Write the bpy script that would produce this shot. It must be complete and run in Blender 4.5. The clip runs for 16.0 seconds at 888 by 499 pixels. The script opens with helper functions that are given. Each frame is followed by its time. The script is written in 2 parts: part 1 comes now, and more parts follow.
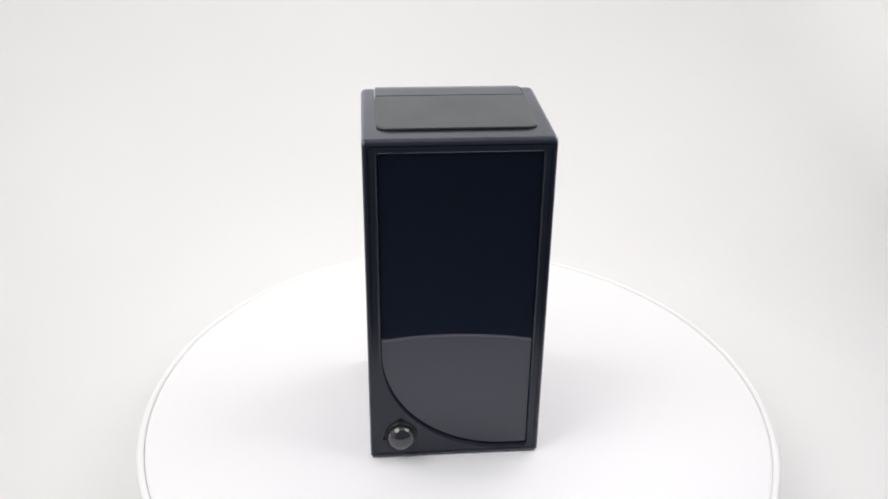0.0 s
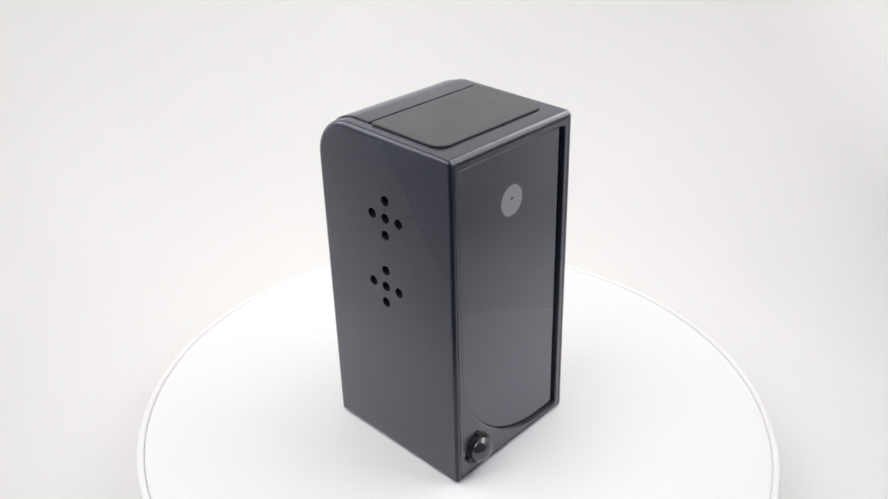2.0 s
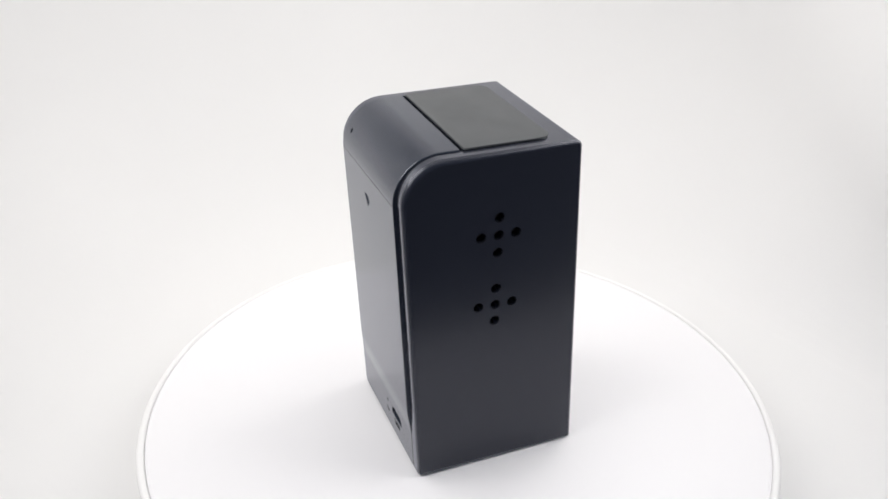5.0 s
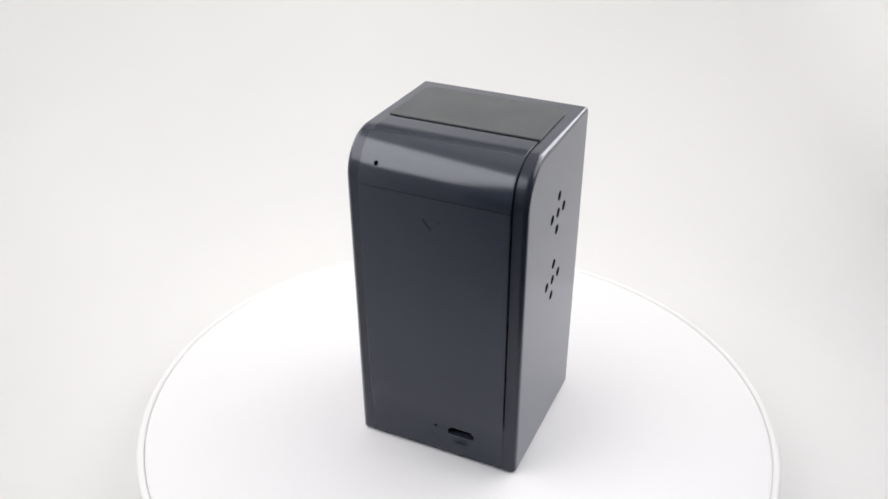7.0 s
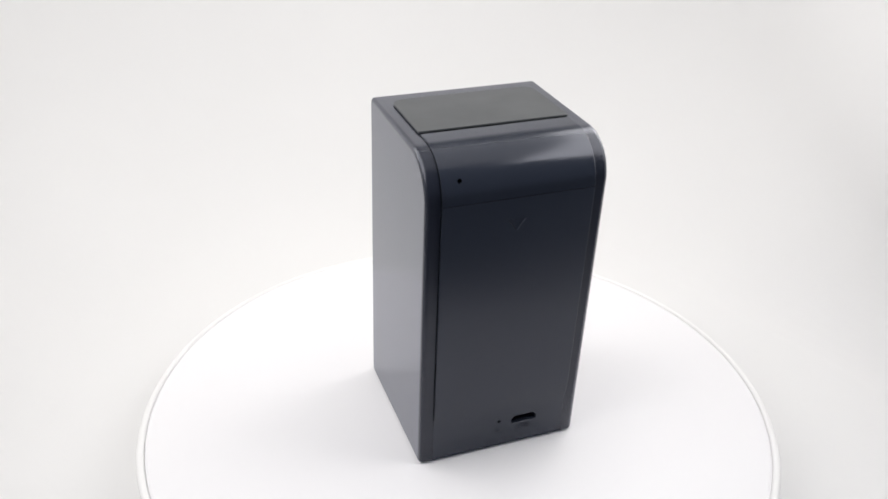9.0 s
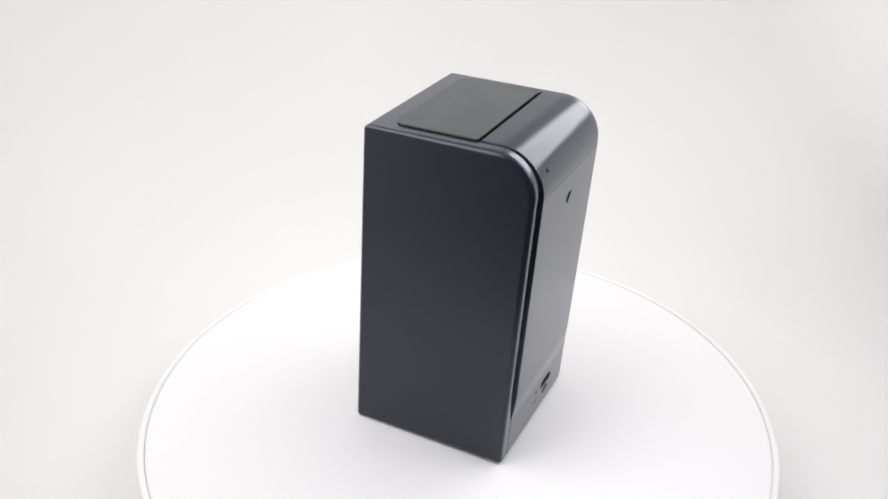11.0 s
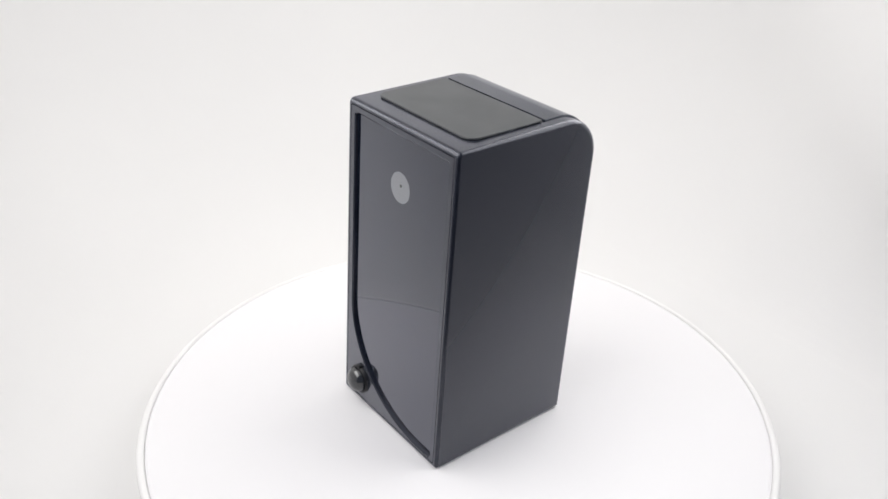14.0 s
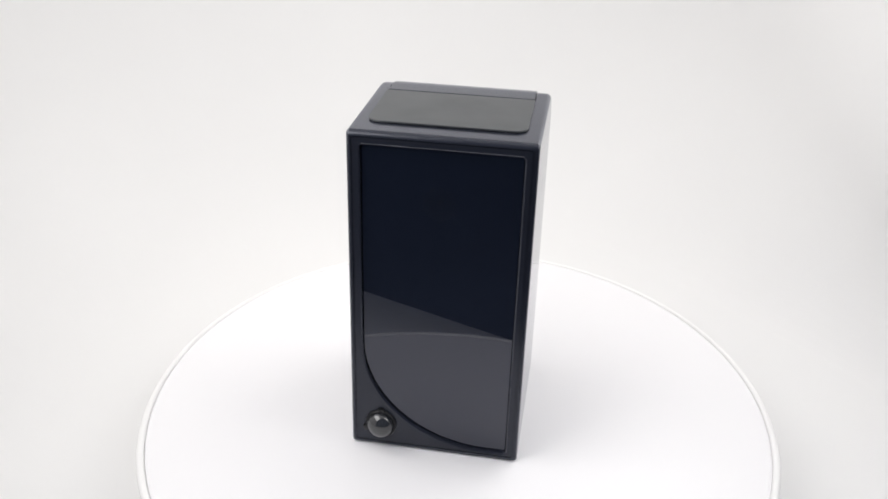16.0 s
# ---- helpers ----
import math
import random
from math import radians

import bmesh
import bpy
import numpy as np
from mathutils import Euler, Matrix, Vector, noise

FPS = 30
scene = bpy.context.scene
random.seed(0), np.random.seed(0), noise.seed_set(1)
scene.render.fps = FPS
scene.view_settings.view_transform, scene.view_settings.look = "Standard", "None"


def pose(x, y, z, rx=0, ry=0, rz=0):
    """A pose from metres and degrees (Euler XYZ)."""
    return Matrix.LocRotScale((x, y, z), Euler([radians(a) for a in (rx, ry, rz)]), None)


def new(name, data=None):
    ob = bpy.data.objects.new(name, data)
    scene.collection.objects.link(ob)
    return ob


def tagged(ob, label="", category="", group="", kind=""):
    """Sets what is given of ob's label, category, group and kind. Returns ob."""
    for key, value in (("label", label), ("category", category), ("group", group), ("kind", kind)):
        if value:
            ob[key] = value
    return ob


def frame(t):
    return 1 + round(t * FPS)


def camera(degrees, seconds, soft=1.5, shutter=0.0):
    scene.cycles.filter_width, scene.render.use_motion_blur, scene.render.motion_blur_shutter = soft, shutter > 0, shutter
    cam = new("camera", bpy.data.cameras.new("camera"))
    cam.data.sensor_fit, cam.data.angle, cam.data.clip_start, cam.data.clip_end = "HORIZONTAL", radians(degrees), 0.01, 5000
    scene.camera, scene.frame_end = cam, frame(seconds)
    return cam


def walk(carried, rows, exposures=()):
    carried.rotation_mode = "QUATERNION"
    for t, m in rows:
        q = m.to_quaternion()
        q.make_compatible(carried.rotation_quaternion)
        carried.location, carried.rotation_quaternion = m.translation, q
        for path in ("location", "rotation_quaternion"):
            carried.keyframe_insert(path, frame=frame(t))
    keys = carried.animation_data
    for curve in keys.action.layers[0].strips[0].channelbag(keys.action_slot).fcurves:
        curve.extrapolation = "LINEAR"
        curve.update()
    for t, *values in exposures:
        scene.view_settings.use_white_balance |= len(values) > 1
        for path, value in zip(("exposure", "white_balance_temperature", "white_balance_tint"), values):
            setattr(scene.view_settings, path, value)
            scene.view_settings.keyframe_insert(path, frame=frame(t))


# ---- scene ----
cam = camera(53.02, 16.0, soft=1.6)
EYE = pose(-0.00792, -0.23955, 0.19337, 90 - 29.2998, -0.9175, -0.0032)
walk(cam, [(0.0, EYE), (16.0, EYE)])

# ---- light: a photo box with light strips, in a dim room ----
scene.view_settings.exposure = 0.0
world = bpy.data.worlds.new("dim_room")
scene.world = world
world.use_nodes = True
world.node_tree.nodes["Background"].inputs[0].default_value = (0.065, 0.080, 0.115, 1)
world.node_tree.nodes["Background"].inputs[1].default_value = 1.5

BOX_TURN = 13.8
BOX = pose(0, 0, 0, 0, 0, BOX_TURN)
HALF, FRONT, BACK, FLOOR, TOP = 0.192, -0.126, 0.25, -0.016, 0.36
# two broad light panels on the side walls above the table, facing each other and a little down, and one overhead
PANEL_LEFT = BOX @ pose(-HALF + 0.05, 0.0, 0.215, 0, -60, 0)
PANEL_RIGHT = BOX @ pose(HALF - 0.05, -0.005, 0.208, 0, 60, 0)
PANEL_DEEP, PANEL_HIGH = 0.26, 0.15
LEFT_DEEP, LEFT_HIGH = 0.26, 0.15
WATTS_LEFT, WATTS_RIGHT, WATTS_TOP = 0.49, 0.445, 0.15
PANEL_TOP = BOX @ pose(0.0, 0.02, TOP - 0.012)


def panel_lamp(name, m, watts, wide=PANEL_HIGH, deep=PANEL_DEEP):
    data = bpy.data.lights.new(name, "AREA")
    data.shape, data.size, data.size_y, data.energy = "RECTANGLE", wide, deep, watts
    data.color = (1.0, 0.985, 0.975)
    ob = new(name, data)
    ob.matrix_world = m
    return ob


panel_lamp("lamp_left", PANEL_LEFT, WATTS_LEFT, LEFT_HIGH, LEFT_DEEP)
panel_lamp("lamp_right", PANEL_RIGHT, WATTS_RIGHT)
panel_lamp("lamp_top", PANEL_TOP, WATTS_TOP, 0.33, 0.32)


# ---- materials ----
def material(name, color, rough=0.4, ior=1.5, metal=0.0, grain=0.0, grain_size=3000.0, stain=0.0, stain_size=30.0, rough_var=0.0, tint=(1, 1, 1), sheer=None):
    m = bpy.data.materials.new(name)
    m.use_nodes = True
    nt = m.node_tree
    b = nt.nodes["Principled BSDF"]
    b.inputs["Base Color"].default_value = (*color, 1)
    b.inputs["Roughness"].default_value = rough
    b.inputs["IOR"].default_value = ior
    b.inputs["Metallic"].default_value = metal
    b.inputs["Specular Tint"].default_value = (*tint, 1)
    co = nt.nodes.new("ShaderNodeTexCoord")
    if stain or rough_var:
        n = nt.nodes.new("ShaderNodeTexNoise")
        n.inputs["Scale"].default_value, n.inputs["Detail"].default_value = stain_size, 5
        nt.links.new(co.outputs["Object"], n.inputs["Vector"])
        if stain:
            mix = nt.nodes.new("ShaderNodeMix")
            mix.data_type = "RGBA"
            mix.inputs[6].default_value = (*color, 1)
            mix.inputs[7].default_value = (*[c * (1 - stain) for c in color], 1)
            nt.links.new(n.outputs["Fac"], mix.inputs[0])
            nt.links.new(mix.outputs[2], b.inputs["Base Color"])
        if rough_var:
            r = nt.nodes.new("ShaderNodeMapRange")
            r.inputs["From Min"].default_value, r.inputs["From Max"].default_value = 0.3, 0.7
            r.inputs["To Min"].default_value, r.inputs["To Max"].default_value = rough - rough_var, rough + rough_var
            nt.links.new(n.outputs["Fac"], r.inputs["Value"])
            nt.links.new(r.outputs[0], b.inputs["Roughness"])
    if sheer:
        lw = nt.nodes.new("ShaderNodeLayerWeight")
        lw.inputs["Blend"].default_value = 0.5
        r = nt.nodes.new("ShaderNodeMapRange")
        r.inputs["From Min"].default_value, r.inputs["From Max"].default_value = sheer[:2]
        r.inputs["To Min"].default_value, r.inputs["To Max"].default_value = sheer[2:]
        nt.links.new(lw.outputs["Facing"], r.inputs["Value"])
        nt.links.new(r.outputs[0], b.inputs["IOR"])
        if not rough_var:
            q = nt.nodes.new("ShaderNodeMapRange")
            q.inputs["From Min"].default_value, q.inputs["From Max"].default_value = 0.6, 0.9
            q.inputs["To Min"].default_value, q.inputs["To Max"].default_value = rough, rough * 0.3
            nt.links.new(lw.outputs["Facing"], q.inputs["Value"])
            nt.links.new(q.outputs[0], b.inputs["Roughness"])
    if grain:
        g = nt.nodes.new("ShaderNodeTexNoise")
        g.inputs["Scale"].default_value, g.inputs["Detail"].default_value = grain_size, 3
        nt.links.new(co.outputs["Object"], g.inputs["Vector"])
        bump = nt.nodes.new("ShaderNodeBump")
        bump.inputs["Strength"].default_value, bump.inputs["Distance"].default_value = grain, 0.0002
        nt.links.new(g.outputs["Fac"], bump.inputs["Height"])
        nt.links.new(bump.outputs[0], b.inputs["Normal"])
    return m


PLASTIC = material("black_satin_plastic", (0.0185, 0.0208, 0.0300), 0.23, 1.50, stain=0.06, stain_size=60, tint=(0.88, 0.90, 1.0), sheer=(0.35, 0.85, 1.50, 3.4))
COVER = material("black_smooth_plastic", (0.0215, 0.0255, 0.0360), 0.17, 1.62, stain=0.06, stain_size=60, tint=(0.88, 0.90, 1.0), sheer=(0.5, 0.9, 1.62, 3.0))
DOOR = material("black_matte_door_plastic", (0.0225, 0.0272, 0.0390), 0.25, 1.52, stain=0.06, stain_size=60, tint=(0.88, 0.90, 1.0), sheer=(0.5, 0.9, 1.52, 3.0))
MATTE = material("charcoal_matte_plastic", (0.055, 0.059, 0.062), 0.34, 1.6, stain=0.15, stain_size=80, rough_var=0.04)
GLASS = material("black_gloss_panel", (0.0078, 0.0108, 0.0205), 0.02, 1.78, tint=(0.88, 0.89, 1.0), stain=0.2, stain_size=50, rough_var=0.008, sheer=(0.4, 0.8, 1.78, 3.4))
WINDOW = material("lens_window_gloss", (0.0065, 0.0085, 0.0160), 0.03, 2.6, rough_var=0.008, tint=(0.93, 0.95, 1.0), sheer=(0.15, 0.75, 1.8, 6.5))
LENS = material("lens_glass", (0.002, 0.002, 0.003), 0.03, 1.8)
DOME = material("sensor_dome_plastic", (0.026, 0.027, 0.030), 0.12, 1.8, rough_var=0.03, stain_size=300)
COLLAR = material("sensor_collar_rubber", (0.006, 0.0065, 0.008), 0.45, 1.5)
MARK = material("dark_marking_ink", (0.018, 0.021, 0.029), 0.6, 1.2)
CLOTH = material("dark_speaker_cloth", (0.016, 0.011, 0.011), 0.85, 1.4, grain=0.3, grain_size=3000)
METAL = material("dark_port_metal", (0.06, 0.06, 0.065), 0.35, 1.5, metal=1.0)
PLATTER = material("white_gloss_platter", (0.828, 0.818, 0.828), 0.42, 1.45, grain=0.03, grain_size=1200, stain=0.02, stain_size=18)
RIM = material("white_rim_plastic", (0.85, 0.843, 0.833), 0.4, 1.45, stain=0.03, stain_size=25)
SHEET = material("white_backdrop_sheet", (0.79, 0.784, 0.777), 0.75, 1.4, grain=0.1, grain_size=900, stain=0.035, stain_size=7)
FABRIC = material("white_box_fabric", (0.70, 0.694, 0.688), 0.85, 1.4, grain=0.2, grain_size=1500, stain=0.05, stain_size=9)
DESK = material("dark_desk_top", (0.07, 0.085, 0.12), 0.6, 1.4, grain=0.1, grain_size=400, stain=0.4, stain_size=12)
STRIP = material("strip_housing", (0.7, 0.7, 0.7), 0.4, 1.45, stain=0.04)


# ---- mesh helpers ----
def part(name, bm, mat, parent=None, label="", sharp=35, weighted=False):
    """One mesh object from a bmesh, under its thing."""
    bmesh.ops.recalc_face_normals(bm, faces=bm.faces)
    me = bpy.data.meshes.new(name)
    bm.to_mesh(me)
    bm.free()
    me.materials.append(mat)
    return finish(new(name, me), parent, label, sharp, weighted)


def finish(ob, parent, label, sharp, weighted):
    me = ob.data
    for p in me.polygons:
        p.use_smooth = True
    me.set_sharp_from_angle(angle=radians(sharp))
    if weighted:
        w = ob.modifiers.new("even_shading", "WEIGHTED_NORMAL")
        w.keep_sharp, w.weight = True, 100
    if parent:
        ob.parent = parent
    if label:
        ob["label"] = label
    return ob


def skin(bm, rings, closed=True, caps=True):
    """Join rings of points, all of one length, into a skin."""
    made = [[bm.verts.new(p) for p in ring] for ring in rings]
    n = len(made[0])
    for a, b in zip(made, made[1:]):
        for i in range(n if closed else n - 1):
            j = (i + 1) % n
            bm.faces.new((a[i], a[j], b[j], b[i]))
    if caps:
        bm.faces.new(made[0])
        bm.faces.new(made[-1])
    return made


def rounded(corners, inset=0.0, steps=8):
    """A closed outline with filleted corners (u, v, radius), all of it moved inwards. Corners run counter-clockwise."""
    n = len(corners)
    lines = []
    for i in range(n):
        a, b = Vector(corners[i][:2]), Vector(corners[(i + 1) % n][:2])
        d = (b - a).normalized()
        inward = Vector((-d.y, d.x))
        lines.append((a + inward * inset, d))
    out = []
    for i in range(n):
        (p, d), (q, e) = lines[i - 1], lines[i]
        cross = d.x * e.y - d.y * e.x
        s = ((q - p).x * e.y - (q - p).y * e.x) / cross
        corner = p + d * s
        r = max(corners[i][2] - inset, 0.06)
        turn = math.atan2(cross, d.dot(e))
        cut = r * math.tan(turn / 2)
        centre = corner - d * cut + Vector((-d.y, d.x)) * r
        start = math.atan2(-d.x, d.y)
        for k in range(steps + 1):
            a = start + turn * k / steps
            out.append((centre.x + r * math.cos(a), centre.y + r * math.sin(a)))
    return out


def disc_rings(profile, sides, centre=(0, 0)):
    """Rings of a turned shape from (radius, height) pairs."""
    return [[(centre[0] + r * math.cos(2 * math.pi * i / sides), centre[1] + r * math.sin(2 * math.pi * i / sides), h) for i in range(sides)] for r, h in profile]


def turned(profile, sides=48, centre=(0, 0)):
    bm = bmesh.new()
    skin(bm, disc_rings(profile, sides, centre))
    return bm


def block(bm, x0, x1, y0, y1, z0, z1):
    pts = [(x0, y0), (x1, y0), (x1, y1), (x0, y1)]
    skin(bm, [[(x, y, z0) for x, y in pts], [(x, y, z1) for x, y in pts]])


def carve(ob, cutters):
    """Take the cutters' bodies out of a mesh for good."""
    for bm in cutters:
        bmesh.ops.recalc_face_normals(bm, faces=bm.faces)
        me = bpy.data.meshes.new("cutter")
        bm.to_mesh(me)
        bm.free()
        tool = new("cutter", me)
        mod = ob.modifiers.new("cut", "BOOLEAN")
        mod.operation, mod.solver, mod.object = "DIFFERENCE", "EXACT", tool
        got = bpy.data.meshes.new_from_object(ob.evaluated_get(bpy.context.evaluated_depsgraph_get()))
        ob.modifiers.clear()
        old, ob.data = ob.data, got
        bpy.data.objects.remove(tool)
        bpy.data.meshes.remove(me)
        bpy.data.meshes.remove(old)
    return ob


# ---- the room and the photo box ----
def desk():
    bm = bmesh.new()
    block(bm, -1.6, 1.6, -1.6, 1.6, FLOOR - 0.045, FLOOR - 0.005)
    ob = part("ground", bm, DESK)
    tagged(ob, "dark desk top under the white photo box", "desk", kind="structure")


def photo_box():
    thick = 0.004
    walls = (("wall_left", -HALF - thick, -HALF, FRONT - 0.020, BACK + thick), ("wall_right", HALF, HALF + thick, FRONT - 0.048, BACK + thick), ("wall_back", -HALF, HALF, BACK, BACK + thick))
    for name, x0, x1, y0, y1 in walls:
        bm = bmesh.new()
        block(bm, x0, x1, y0, y1, FLOOR - 0.005, TOP)
        ob = part(name, bm, FABRIC)
        ob.matrix_world = BOX
        tagged(ob, "white fabric side of the photo box", "wall", kind="structure")
    bm = bmesh.new()
    block(bm, -HALF - thick, HALF + thick, FRONT, BACK + thick, TOP, TOP + thick)
    ob = part("ceiling", bm, FABRIC)
    ob.matrix_world = BOX
    tagged(ob, "white fabric top of the photo box", "ceiling", kind="structure")
    # the seamless liner: a floor that bends up softly into the two sides and the back
    r_bend, r_back, r_corner, up = 0.008, 0.12, 0.13, 0.33
    w, back = HALF - 0.003, BACK - 0.003

    def plan(lift):
        """The liner's line round the box at a step of its bend, 0 on the floor and 1 upright; the bend widens towards the back."""
        pts = [((-w, y), (1, 0)) for y in (FRONT + 0.001, -0.05, 0.0, 0.05, 0.10)]
        for cx, turns in ((-w + r_corner, (90, 0)), (w - r_corner, (0, -90))):
            for k in range(13):
                a = radians(90 + turns[0] + (turns[1] - turns[0]) * k / 12)
                n = (math.cos(a), math.sin(a))
                pts.append(((cx + r_corner * n[0], back - r_corner + r_corner * n[1]), (-n[0], -n[1])))
        pts += [((w, y), (-1, 0)) for y in (0.10, 0.05, 0.0, -0.05, FRONT + 0.001, FRONT - 0.046)]
        a = math.pi / 2 * lift
        out = []
        for (x, y), n in pts:
            f = max(0.0, min(1.0, (y + 0.10) / (back + 0.10)))
            r = r_bend + (r_back - r_bend) * f * f * (3 - 2 * f)
            d = r * (1 - math.sin(a))
            out.append((x + n[0] * d, y + n[1] * d, FLOOR + r * (1 - math.cos(a))))
        return out

    rings = [plan(k / 12) for k in range(13)]
    rings.append([(x, y, FLOOR + up) for x, y, z in plan(1)])
    bm = bmesh.new()
    made = skin(bm, rings, closed=False, caps=False)
    bm.faces.new(made[0] + [bm.verts.new((0.13, FRONT + 0.001, FLOOR))])
    ob = part("backdrop", bm, SHEET, sharp=60)
    shell = ob.modifiers.new("thickness", "SOLIDIFY")
    shell.thickness, shell.offset = 0.001, 0
    ob.matrix_world = BOX
    tagged(ob, "seamless white liner sheet curving up inside the photo box", "backdrop", kind="structure")


def light_panel(m, wide, deep, where):
    thing = new("light_panel")
    thing.matrix_world = m
    w, d = wide / 2, deep / 2
    bm = bmesh.new()
    block(bm, -w, w, -d, d, 0.002, 0.006)
    part("panel_body", bm, STRIP, thing)
    for x0, x1, y0, y1 in ((-w - 0.005, w + 0.005, -d - 0.005, -d - 0.001), (-w - 0.005, w + 0.005, d + 0.001, d + 0.005), (-w - 0.005, -w - 0.001, -d, d), (w + 0.001, w + 0.005, -d, d)):
        bm = bmesh.new()
        block(bm, x0, x1, y0, y1, -0.001, 0.007)
        part("panel_frame", bm, RIM, thing)
    tagged(thing, "white light panel on the %s of the photo box" % where, "light panel", group="light panels")


# ---- the turntable ----
R_GROOVE, R_RIM = 0.1025, 0.1051


def turntable():
    thing = new("turntable")
    thing.matrix_world = pose(0, 0, FLOOR + 0.0002)
    h = -FLOOR - 0.0002
    base = part("base", turned([(0.094, 0), (0.0965, 0.0), (0.0975, 0.001), (0.0985, h - 0.006), (0.0985, h - 0.0035)], 160), RIM, thing)
    ring = bmesh.new()
    lo, hi = h - 0.0035, h
    outer = [(R_GROOVE, lo), (R_RIM - 0.0006, lo), (R_RIM, lo + 0.0008), (R_RIM, hi - 0.0012), (R_RIM - 0.0004, hi - 0.0004), (R_RIM - 0.0011, hi), (R_GROOVE + 0.0005, hi), (R_GROOVE + 0.0001, hi - 0.0003), (R_GROOVE, hi - 0.001)]
    rings = disc_rings(outer, 200)
    made = skin(ring, rings, caps=False)
    for i in range(200):
        j = (i + 1) % 200
        ring.faces.new((made[-1][i], made[-1][j], made[0][j], made[0][i]))
    part("rim_ring", ring, RIM, thing, "off-white raised rim ring", sharp=50)
    platter = part("platter", turned([(0.06, h - 0.0034), (R_GROOVE - 0.0001, h - 0.0034), (R_GROOVE - 0.0001, h - 0.0004), (R_GROOVE - 0.0004, h - 0.0004), (R_GROOVE - 0.0006, h - 0.00015), (R_GROOVE - 0.0011, h)], 200), PLATTER, thing, "glossy white turning platter", sharp=50)
    tagged(thing, "round white motorised display turntable with a thin rim", "turntable")
    return platter


# ---- the black camera (built in millimetres) ----
W2, TALL, B_LOW, B_TOP, F_TOP, F_LOW = 26.3, 103.8, 23.3, 28.9, -23.0, -28.95
R_BACK = 12.0
SEAM = 1.45
DOOR_TOP = 90.99
MIC_X, MIC_Z, V_X, V_Z = 17.0, 97.3, 0.5, 80.9
LEAN = math.atan2(F_TOP - F_LOW, TALL)
MM = 0.001


def side_outline(inset):
    return rounded([(F_LOW, 0, 1.15), (B_LOW, 0, 1.3), (B_TOP, TALL, R_BACK), (F_TOP, TALL, 1.8)], inset, 28)


def on_front(x, s, d):
    """A point on the leaning front: x across, s up the slope, d out of it."""
    return (x, F_LOW + s * math.sin(LEAN) - d * math.cos(LEAN), s * math.cos(LEAN) + d * math.sin(LEAN))


def panel_outline(inset):
    """The glossy panel: a tall rectangle whose lower corner is cut off by a wide quarter of an ellipse."""
    x0, x1, s0, s1 = -22.35 + inset, 22.6 - inset, 2.7 + inset, 100.2 - inset
    cx, cz = 16.0, 37.5
    a, b = cx - x0, cz - s0
    out = [(cx - a * math.cos(t), cz - b * math.sin(t)) for t in (math.pi / 2 * k / 40 for k in range(41))]
    r = 0.9
    for u, v, start in ((x1 - r, s0 + r, -90), (x1 - r, s1 - r, 0), (x0 + r, s1 - r, 90)):
        out += [(u + r * math.cos(radians(start + 15 * k)), v + r * math.sin(radians(start + 15 * k))) for k in range(7)]
    return out


def on_back(x, z, d):
    """A point on the leaning back at the height z, set out by d."""
    slope = math.atan2(B_TOP - B_LOW, TALL)
    return (x, B_LOW + z * math.tan(slope) + d * math.cos(slope), z - d * math.sin(slope))


def back_path(out_by, low=1.2, first=10.9, stretch="all"):
    """From the top seam over the round back edge ("cap") and down the flat back ("door"), set out by a function of the height."""
    slope = math.atan2(B_TOP - B_LOW, TALL)
    sweep = math.pi / 2 + slope
    cz = TALL - R_BACK
    cy = B_TOP - R_BACK * math.tan(sweep / 2)
    pts = []
    if stretch != "door":
        pts.append((first, TALL + out_by(TALL + 1)))
        for k in range(37):
            a = sweep * k / 36
            r = R_BACK + out_by(TALL + 1 - 14 * k / 36)
            pts.append((max(cy + r * math.sin(a), first + 0.05), cz + r * math.cos(a)))
    if stretch != "cap":
        top = (DOOR_TOP,) if stretch == "door" else ()
        for z in top + (60, 24, 20, 17) + ((14, low) if low < 14 else ()):
            pts.append(on_back(0, z, out_by(z))[1:])
    return pts


def proud(z):
    if z > 91:
        return 1.0 - 0.55 * min(1.0, (z - 91) / 12)
    return 1.0 if z > 23 else 0.12 + 0.88 * max(0.0, min(1.0, (z - 15) / 7))


def cover_body(half, outer, inner, low, first, edge, stretch="all"):
    bm = bmesh.new()
    rings = []
    ends = [(half, edge), (half - edge * 0.3, edge * 0.3), (half - edge, 0.0)]
    for x, drop in [(-x, d) for x, d in ends] + [(x, d) for x, d in ends[::-1]]:
        path = back_path(lambda z: outer(z) - drop, low, first, stretch) + back_path(lambda z: inner, low, first, stretch)[::-1]
        rings.append([(x, y, z) for y, z in path])
    skin(bm, rings)
    return bm


def round_hole(axis, a, b, r, start, end, sides=24):
    """A cutter across a face: axis 'x' with (y, z), or 'y' with (x, z)."""
    bm = bmesh.new()
    rings = []
    for d, q in ((start, r), (end, r)):
        ring = []
        for i in range(sides):
            t = 2 * math.pi * i / sides
            u, v = a + q * math.cos(t), b + q * math.sin(t)
            ring.append((d, u, v) if axis == "x" else (u, d, v))
        rings.append(ring)
    skin(bm, rings)
    return bm


def port_outline(inset):
    return rounded([(-12.4, 8.9, 0.4), (-4.1, 8.9, 0.4), (-4.1, 10.5, 0.5), (-5.2, 11.7, 0.6), (-11.3, 11.7, 0.6), (-12.4, 10.5, 0.5)], inset, 4)


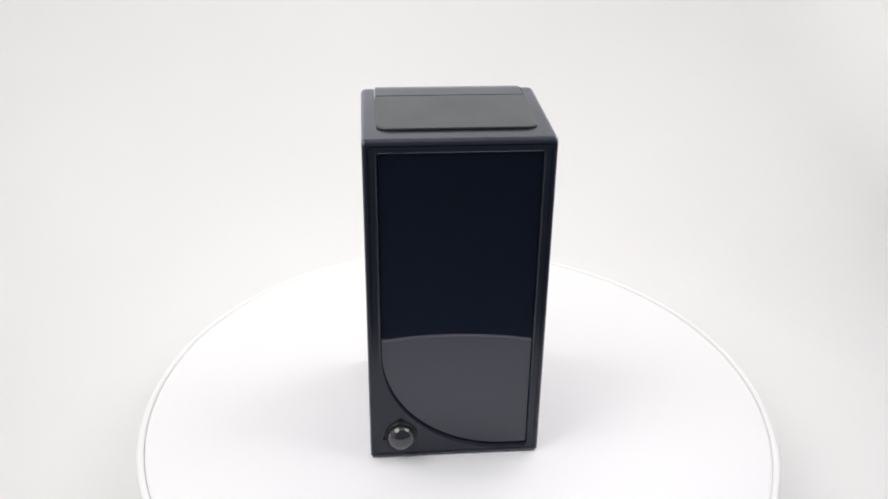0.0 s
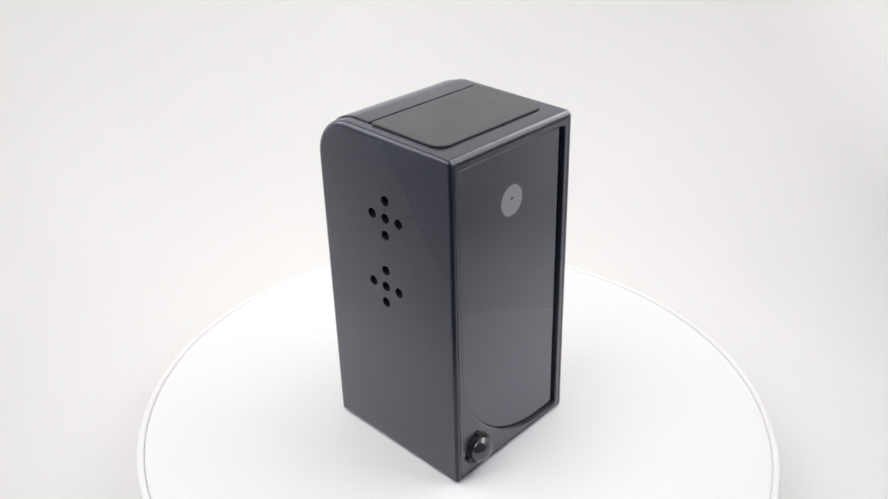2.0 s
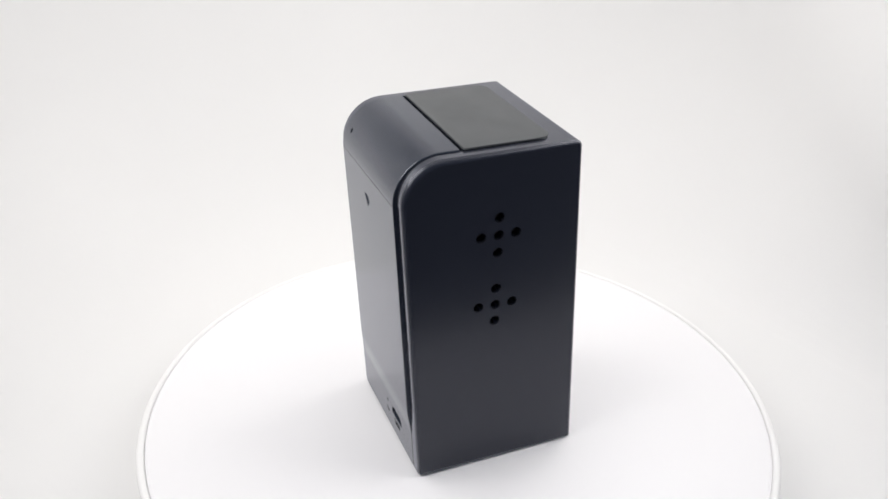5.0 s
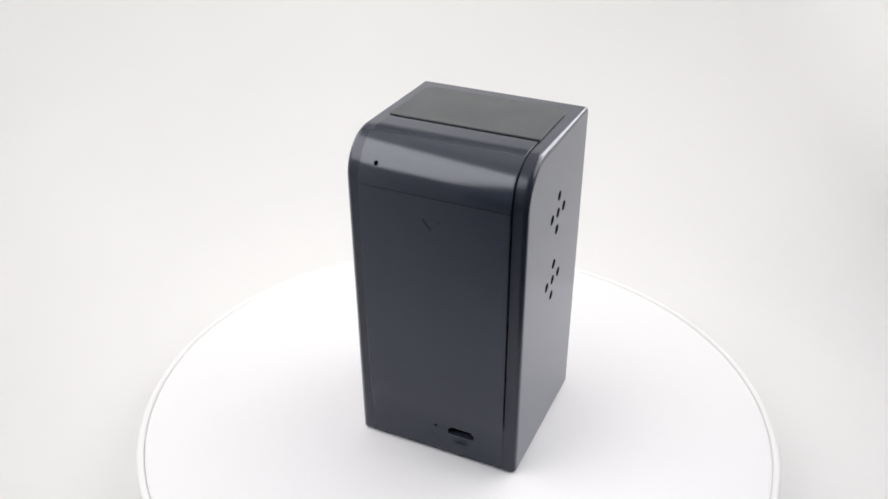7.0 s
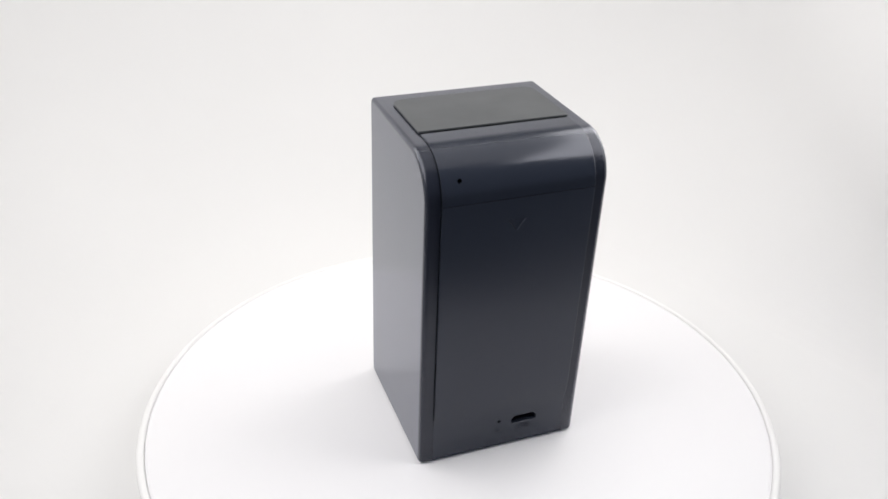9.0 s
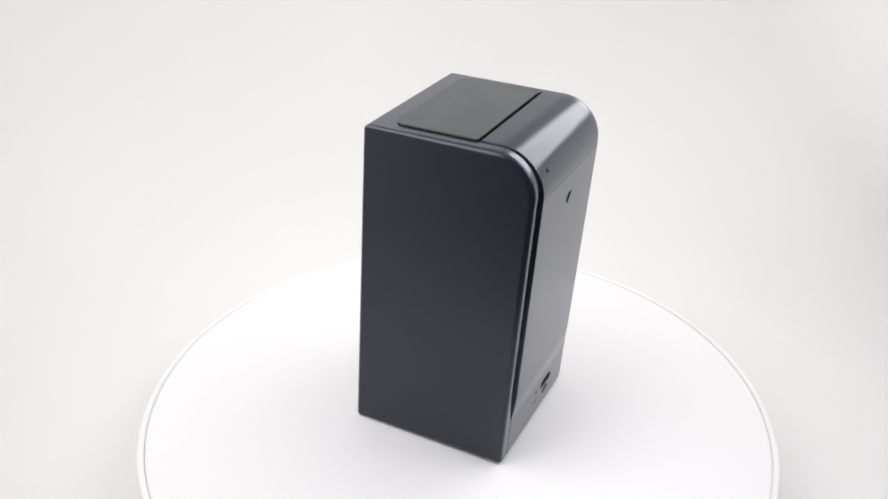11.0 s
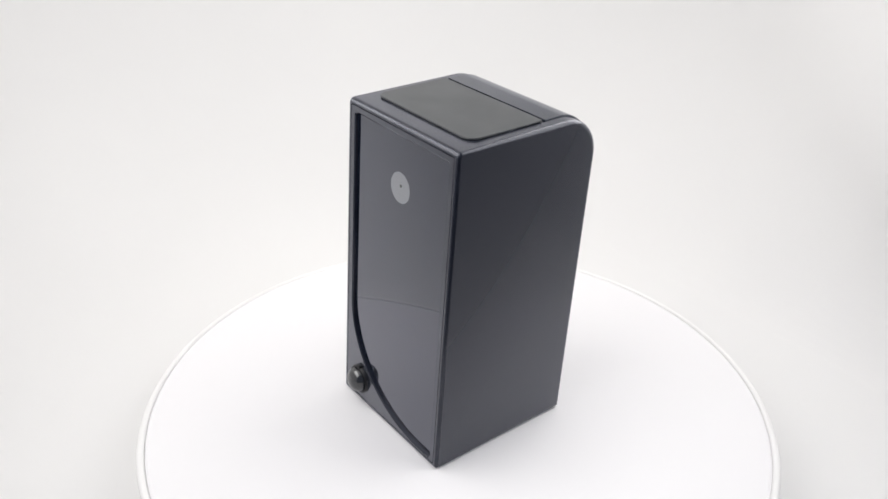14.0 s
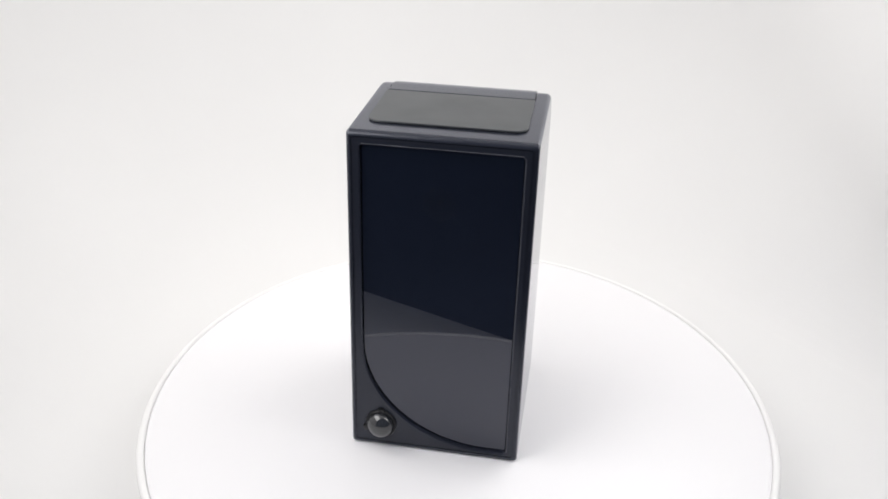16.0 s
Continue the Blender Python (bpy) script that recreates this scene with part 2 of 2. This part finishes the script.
def mini_camera():
    thing = new("mini_camera")
    # housing
    bm = bmesh.new()
    # side edges: tight at the front, rounder towards the back
    def soft(y):
        f = max(0.0, min(1.0, (y - 6) / 12))
        return 1.05 + 0.6 * f * f * (3 - 2 * f)

    plain = side_outline(0)
    rings = []
    for k in range(7):
        c, d = 1 - math.cos(math.pi / 12 * k), 1 - math.sin(math.pi / 12 * k)
        rings.append([(-W2 + soft(y) * c, *side_outline(soft(y) * d)[i]) for i, (y, z) in enumerate(plain)])
    rings += [[(-x, y, z) for x, y, z in r] for r in rings[::-1]]
    skin(bm, rings)
    housing = part("housing", bm, PLASTIC, thing, "black satin plastic housing with round vent holes", sharp=30)
    cutters = []
    bm = bmesh.new()
    skin(bm, [[on_front(x, s, d) for x, s in panel_outline(i)] for d, i in ((-2.0, 0.0), (-0.55, 0.0), (-0.28, -0.1), (0.02, -0.52), (0.6, -1.1))])
    cutters.append(bm)
    def bezel(i):
        return rounded([(-W2, 0.0, 2.4), (W2, 0.0, 2.4), (W2, TALL / math.cos(LEAN), 2.4), (-W2, TALL / math.cos(LEAN), 2.4)], i, 6)

    bm = bmesh.new()
    made = skin(bm, [[on_front(x, s, d) for x, s in bezel(i)] for i, d in ((SEAM, 0.8), (SEAM, -0.6), (SEAM + 0.3, -0.6), (SEAM + 0.3, 0.8))], caps=False)
    for i in range(len(made[0])):
        j = (i + 1) % len(made[0])
        bm.faces.new((made[3][i], made[3][j], made[0][j], made[0][i]))
    cutters.append(bm)
    cutters.append(cover_body(22.25, lambda z: 2.0, -3.0, 16.0, 9.7, 0.01))
    cutters.append(cover_body(22.0, lambda z: 2.0, -0.9, -2.0, 9.7, 0.01))
    for zc in (79.7, 57.6):
        for dy, dz in ((0, 0), (5.2, 0), (-5.2, 0), (0, 5.35), (0, -5.35)):
            cutters.append(round_hole("x", 0.6 + dy, zc + dz, 1.5, -30, -22.9))
    bm = bmesh.new()
    skin(bm, [[on_back(x, z, d) for x, z in port_outline(0.15)] for d in (-6.0, 3.0)])
    cutters.append(bm)
    for x, s, r in ((-16.8, 8.5, 5.0),):
        bm = bmesh.new()
        skin(bm, [[on_front(x + r * math.cos(2 * math.pi * i / 40), s + r * math.sin(2 * math.pi * i / 40), d) for i in range(40)] for d in (-1.0, 1.5)])
        cutters.append(bm)
    carve(housing, cutters)
    finish(housing, thing, "", 30, True)

    # glossy front panel with the lens window
    bm = bmesh.new()
    skin(bm, [[on_front(x, s, d) for x, s in panel_outline(i)] for d, i in ((-2.1, 0.12), (-1.25, 0.12), (-1.15, 0.25))])
    panel = part("front_panel", bm, GLASS, thing, "glossy black front panel", sharp=25, weighted=True)
    bm = bmesh.new()
    ring = lambda r, d, x=0.0, s=84.4: [on_front(x + r * math.cos(2 * math.pi * i / 48), s + r * math.sin(2 * math.pi * i / 48), d) for i in range(48)]
    skin(bm, [ring(4.7, -1.2), ring(4.7, -1.135), ring(4.69, -1.13)])
    part("lens_window", bm, WINDOW, panel, "smoky round lens window", sharp=25)
    bm = bmesh.new()
    skin(bm, [ring(0.5, -1.15, 0.2, 85.0), ring(0.5, -1.10, 0.2, 85.0), ring(0.35, -1.06, 0.2, 85.0), ring(0.15, -1.05, 0.2, 85.0)])
    part("lens", bm, LENS, panel, "tiny dark lens", sharp=60)

    # infrared sensor in the lower corner
    bm = bmesh.new()
    sx, ss = -16.8, 8.5
    skin(bm, [ring(4.95, -1.2, sx, ss), ring(4.95, 0.5, sx, ss), ring(4.75, 0.8, sx, ss), ring(4.4, 0.8, sx, ss), ring(4.3, 0.3, sx, ss)])
    sensor = part("infrared_sensor", bm, COLLAR, thing, "black infrared sensor collar", sharp=40)
    bm = bmesh.new()
    rings = [ring(4.25, 0.0, sx, ss), ring(4.25, 0.9, sx, ss)]
    for k in range(1, 12):
        a = math.pi / 2 * k / 12
        rings.append(ring(4.25 * math.cos(a), 0.9 + 3.2 * math.sin(a), sx, ss))
    skin(bm, rings)
    part("dome", bm, DOME, sensor, "shiny dark sensor dome", sharp=60)
    for turn in (90, 200):
        u, v = math.cos(radians(turn)), math.sin(radians(turn))
        bm = bmesh.new()
        pts = [(4.2, -0.9), (5.6, -0.9), (5.6, 0.9), (4.2, 0.9)]
        skin(bm, [[on_front(sx + a * u - b * v, ss + a * v + b * u, d) for a, b in pts] for d in (-0.4, 0.95)])
        part("clip", bm, COLLAR, sensor, sharp=30)

    # raised top plate
    def lid(i):
        return rounded([(-22.2, -16.0, 3.6), (22.2, -16.0, 3.6), (22.2, 9.75, 0.5), (-22.2, 9.75, 0.5)], i, 8)

    bm = bmesh.new()
    rings = [[(x, y, z) for x, y in lid(i)] for i, z in ((0.9, TALL - 0.4), (0.9, TALL + 0.2), (0.1, TALL + 0.2), (0.0, TALL + 0.28), (0.0, TALL + 0.56), (0.06, TALL + 0.68), (0.2, TALL + 0.73))]
    skin(bm, rings)
    part("top_plate", bm, MATTE, thing, "matte charcoal top plate", sharp=30, weighted=True)

    # back cover over the round edge, and the flat sliding door under it
    cap = part("back_cover", cover_body(22.04, proud, -1.1, 1.3, 10.85, 0.4, "cap"), COVER, thing, "smooth black curved back cover", sharp=30)
    carve(cap, [round_hole("y", MIC_X, MIC_Z, 0.65, 10.0, 34.0, 20)])
    finish(cap, thing, "", 30, True)
    door = part("sliding_door", cover_body(22.04, proud, -1.1, 1.3, 10.85, 0.4, "door"), DOOR, thing, "flat matte black sliding door with arrow mark", sharp=30)
    cutters = []
    bm = bmesh.new()
    skin(bm, [[on_back(x, z, d) for x, z in port_outline(i)] for d, i in ((-3.0, 0.0), (-0.1, 0.0), (0.4, -0.25))])
    cutters.append(bm)
    cutters.append(round_hole("y", 0.2, 10.8, 0.55, 22.6, 28.0, 16))

    def mark(i):
        return rounded([(V_X, V_Z - 0.2, 0.15), (V_X + 2.7, V_Z + 3.5, 0.15), (V_X - 2.7, V_Z + 3.5, 0.15)], i, 3)

    bm = bmesh.new()
    skin(bm, [[on_back(x, z, d) for x, z in mark(i)] for d, i in ((0.66, 0.26), (0.97, 0.0), (1.6, -0.05))])
    cutters.append(bm)
    carve(door, cutters)
    finish(door, thing, "", 30, True)

    # charging port and its marks
    bm = bmesh.new()
    skin(bm, [[on_back(x, z, d) for x, z in port_outline(i)] for d, i in ((-5.9, 0.2), (-1.4, 0.2), (-1.4, 0.5), (-5.0, 0.5))])
    port = part("charging_port", bm, METAL, thing, "dark metal charging port", sharp=30)
    bm = bmesh.new()
    block(bm, -10.6, -6.0, 18.0, 21.8, 9.5, 10.1)
    part("contact_tongue", bm, COLLAR, port)
    lift = proud(1.0)
    curve = bpy.data.curves.new("lettering", "FONT")
    curve.body, curve.size, curve.align_x, curve.extrude, curve.offset, curve.resolution_u = "USB", 2.75, "CENTER", 0.02, 0.07, 3
    writing = new("lettering", curve)
    me = bpy.data.meshes.new_from_object(writing.evaluated_get(bpy.context.evaluated_depsgraph_get()))
    bpy.data.objects.remove(writing)
    for v in me.vertices:
        v.co = on_back(-8.25 - v.co.x, 5.9 + v.co.y, lift + 0.012 + v.co.z)
    me.materials.clear()
    me.materials.append(MARK)
    finish(new("lettering", me), door, "small dark printed letters USB", 30, False)
    # a small arc printed under the indicator hole
    bm = bmesh.new()
    rings = []
    for k in range(13):
        t = math.pi * (1 + k / 12)
        rings.append([on_back(0.2 + r * math.cos(t), 7.6 + r * math.sin(t), d) for r, d in ((1.25, 0.0), (1.25, lift + 0.03), (0.8, lift + 0.03), (0.8, 0.0))])
    skin(bm, rings)
    part("marking", bm, MARK, door, "faint dark printed arc")
    # what shows inside the small holes
    bm = bmesh.new()
    skin(bm, [[on_back(0.2 + r * math.cos(2 * math.pi * i / 16), 10.8 + r * math.sin(2 * math.pi * i / 16), d) for i in range(16)] for r, d in ((0.54, -0.6), (0.54, -0.35), (0.3, -0.25))])
    part("indicator_light", bm, LENS, thing, "tiny unlit indicator light")
    for zc in (79.7, 57.6):
        bm = bmesh.new()
        skin(bm, [[(x, 0.6 + 7.4 * math.cos(2 * math.pi * i / 32), zc + 7.4 * math.sin(2 * math.pi * i / 32)) for i in range(32)] for x in (-23.2, -22.7)])
        part("speaker_mesh", bm, CLOTH, thing, "dark brown speaker cloth behind the holes")
    for ob in thing.children_recursive:
        ob.data.transform(Matrix.Diagonal((MM, MM, MM, 1)))
    tagged(thing, "small black plastic box camera with gloss front on white turntable", "camera")
    return thing


# ---- motion: the platter carries the camera round at an even pace ----
OFF_X, OFF_Y = -0.00371, 0.00236


def heading(t):
    drift = np.interp(t, (0, 1.5, 2.5, 3.5, 6.5, 8, 9, 12.5, 14.5, 16), (0.43, 0.10, -0.40, -0.40, -0.19, 0.40, 0.55, 0.41, -0.10, -0.50))
    return 4.42 + 21.636 * t + float(drift)


def motions():
    turn, ride = [], []
    for k in range(33):
        t = k * 0.5
        a = heading(t)
        c, s = math.cos(radians(a)), math.sin(radians(a))
        turn.append((t, pose(0, 0, 0, 0, 0, a)))
        ride.append((t, pose(c * OFF_X - s * OFF_Y, s * OFF_X + c * OFF_Y, 0.0001, 0, 0, a)))
    walk(table_top, turn)
    walk(black_camera, ride)


desk()
photo_box()
light_panel(PANEL_LEFT, LEFT_HIGH, LEFT_DEEP, "side wall")
light_panel(PANEL_RIGHT, PANEL_HIGH, PANEL_DEEP, "side wall")
light_panel(PANEL_TOP, 0.33, 0.32, "ceiling")
table_top = turntable()
black_camera = mini_camera()
motions()
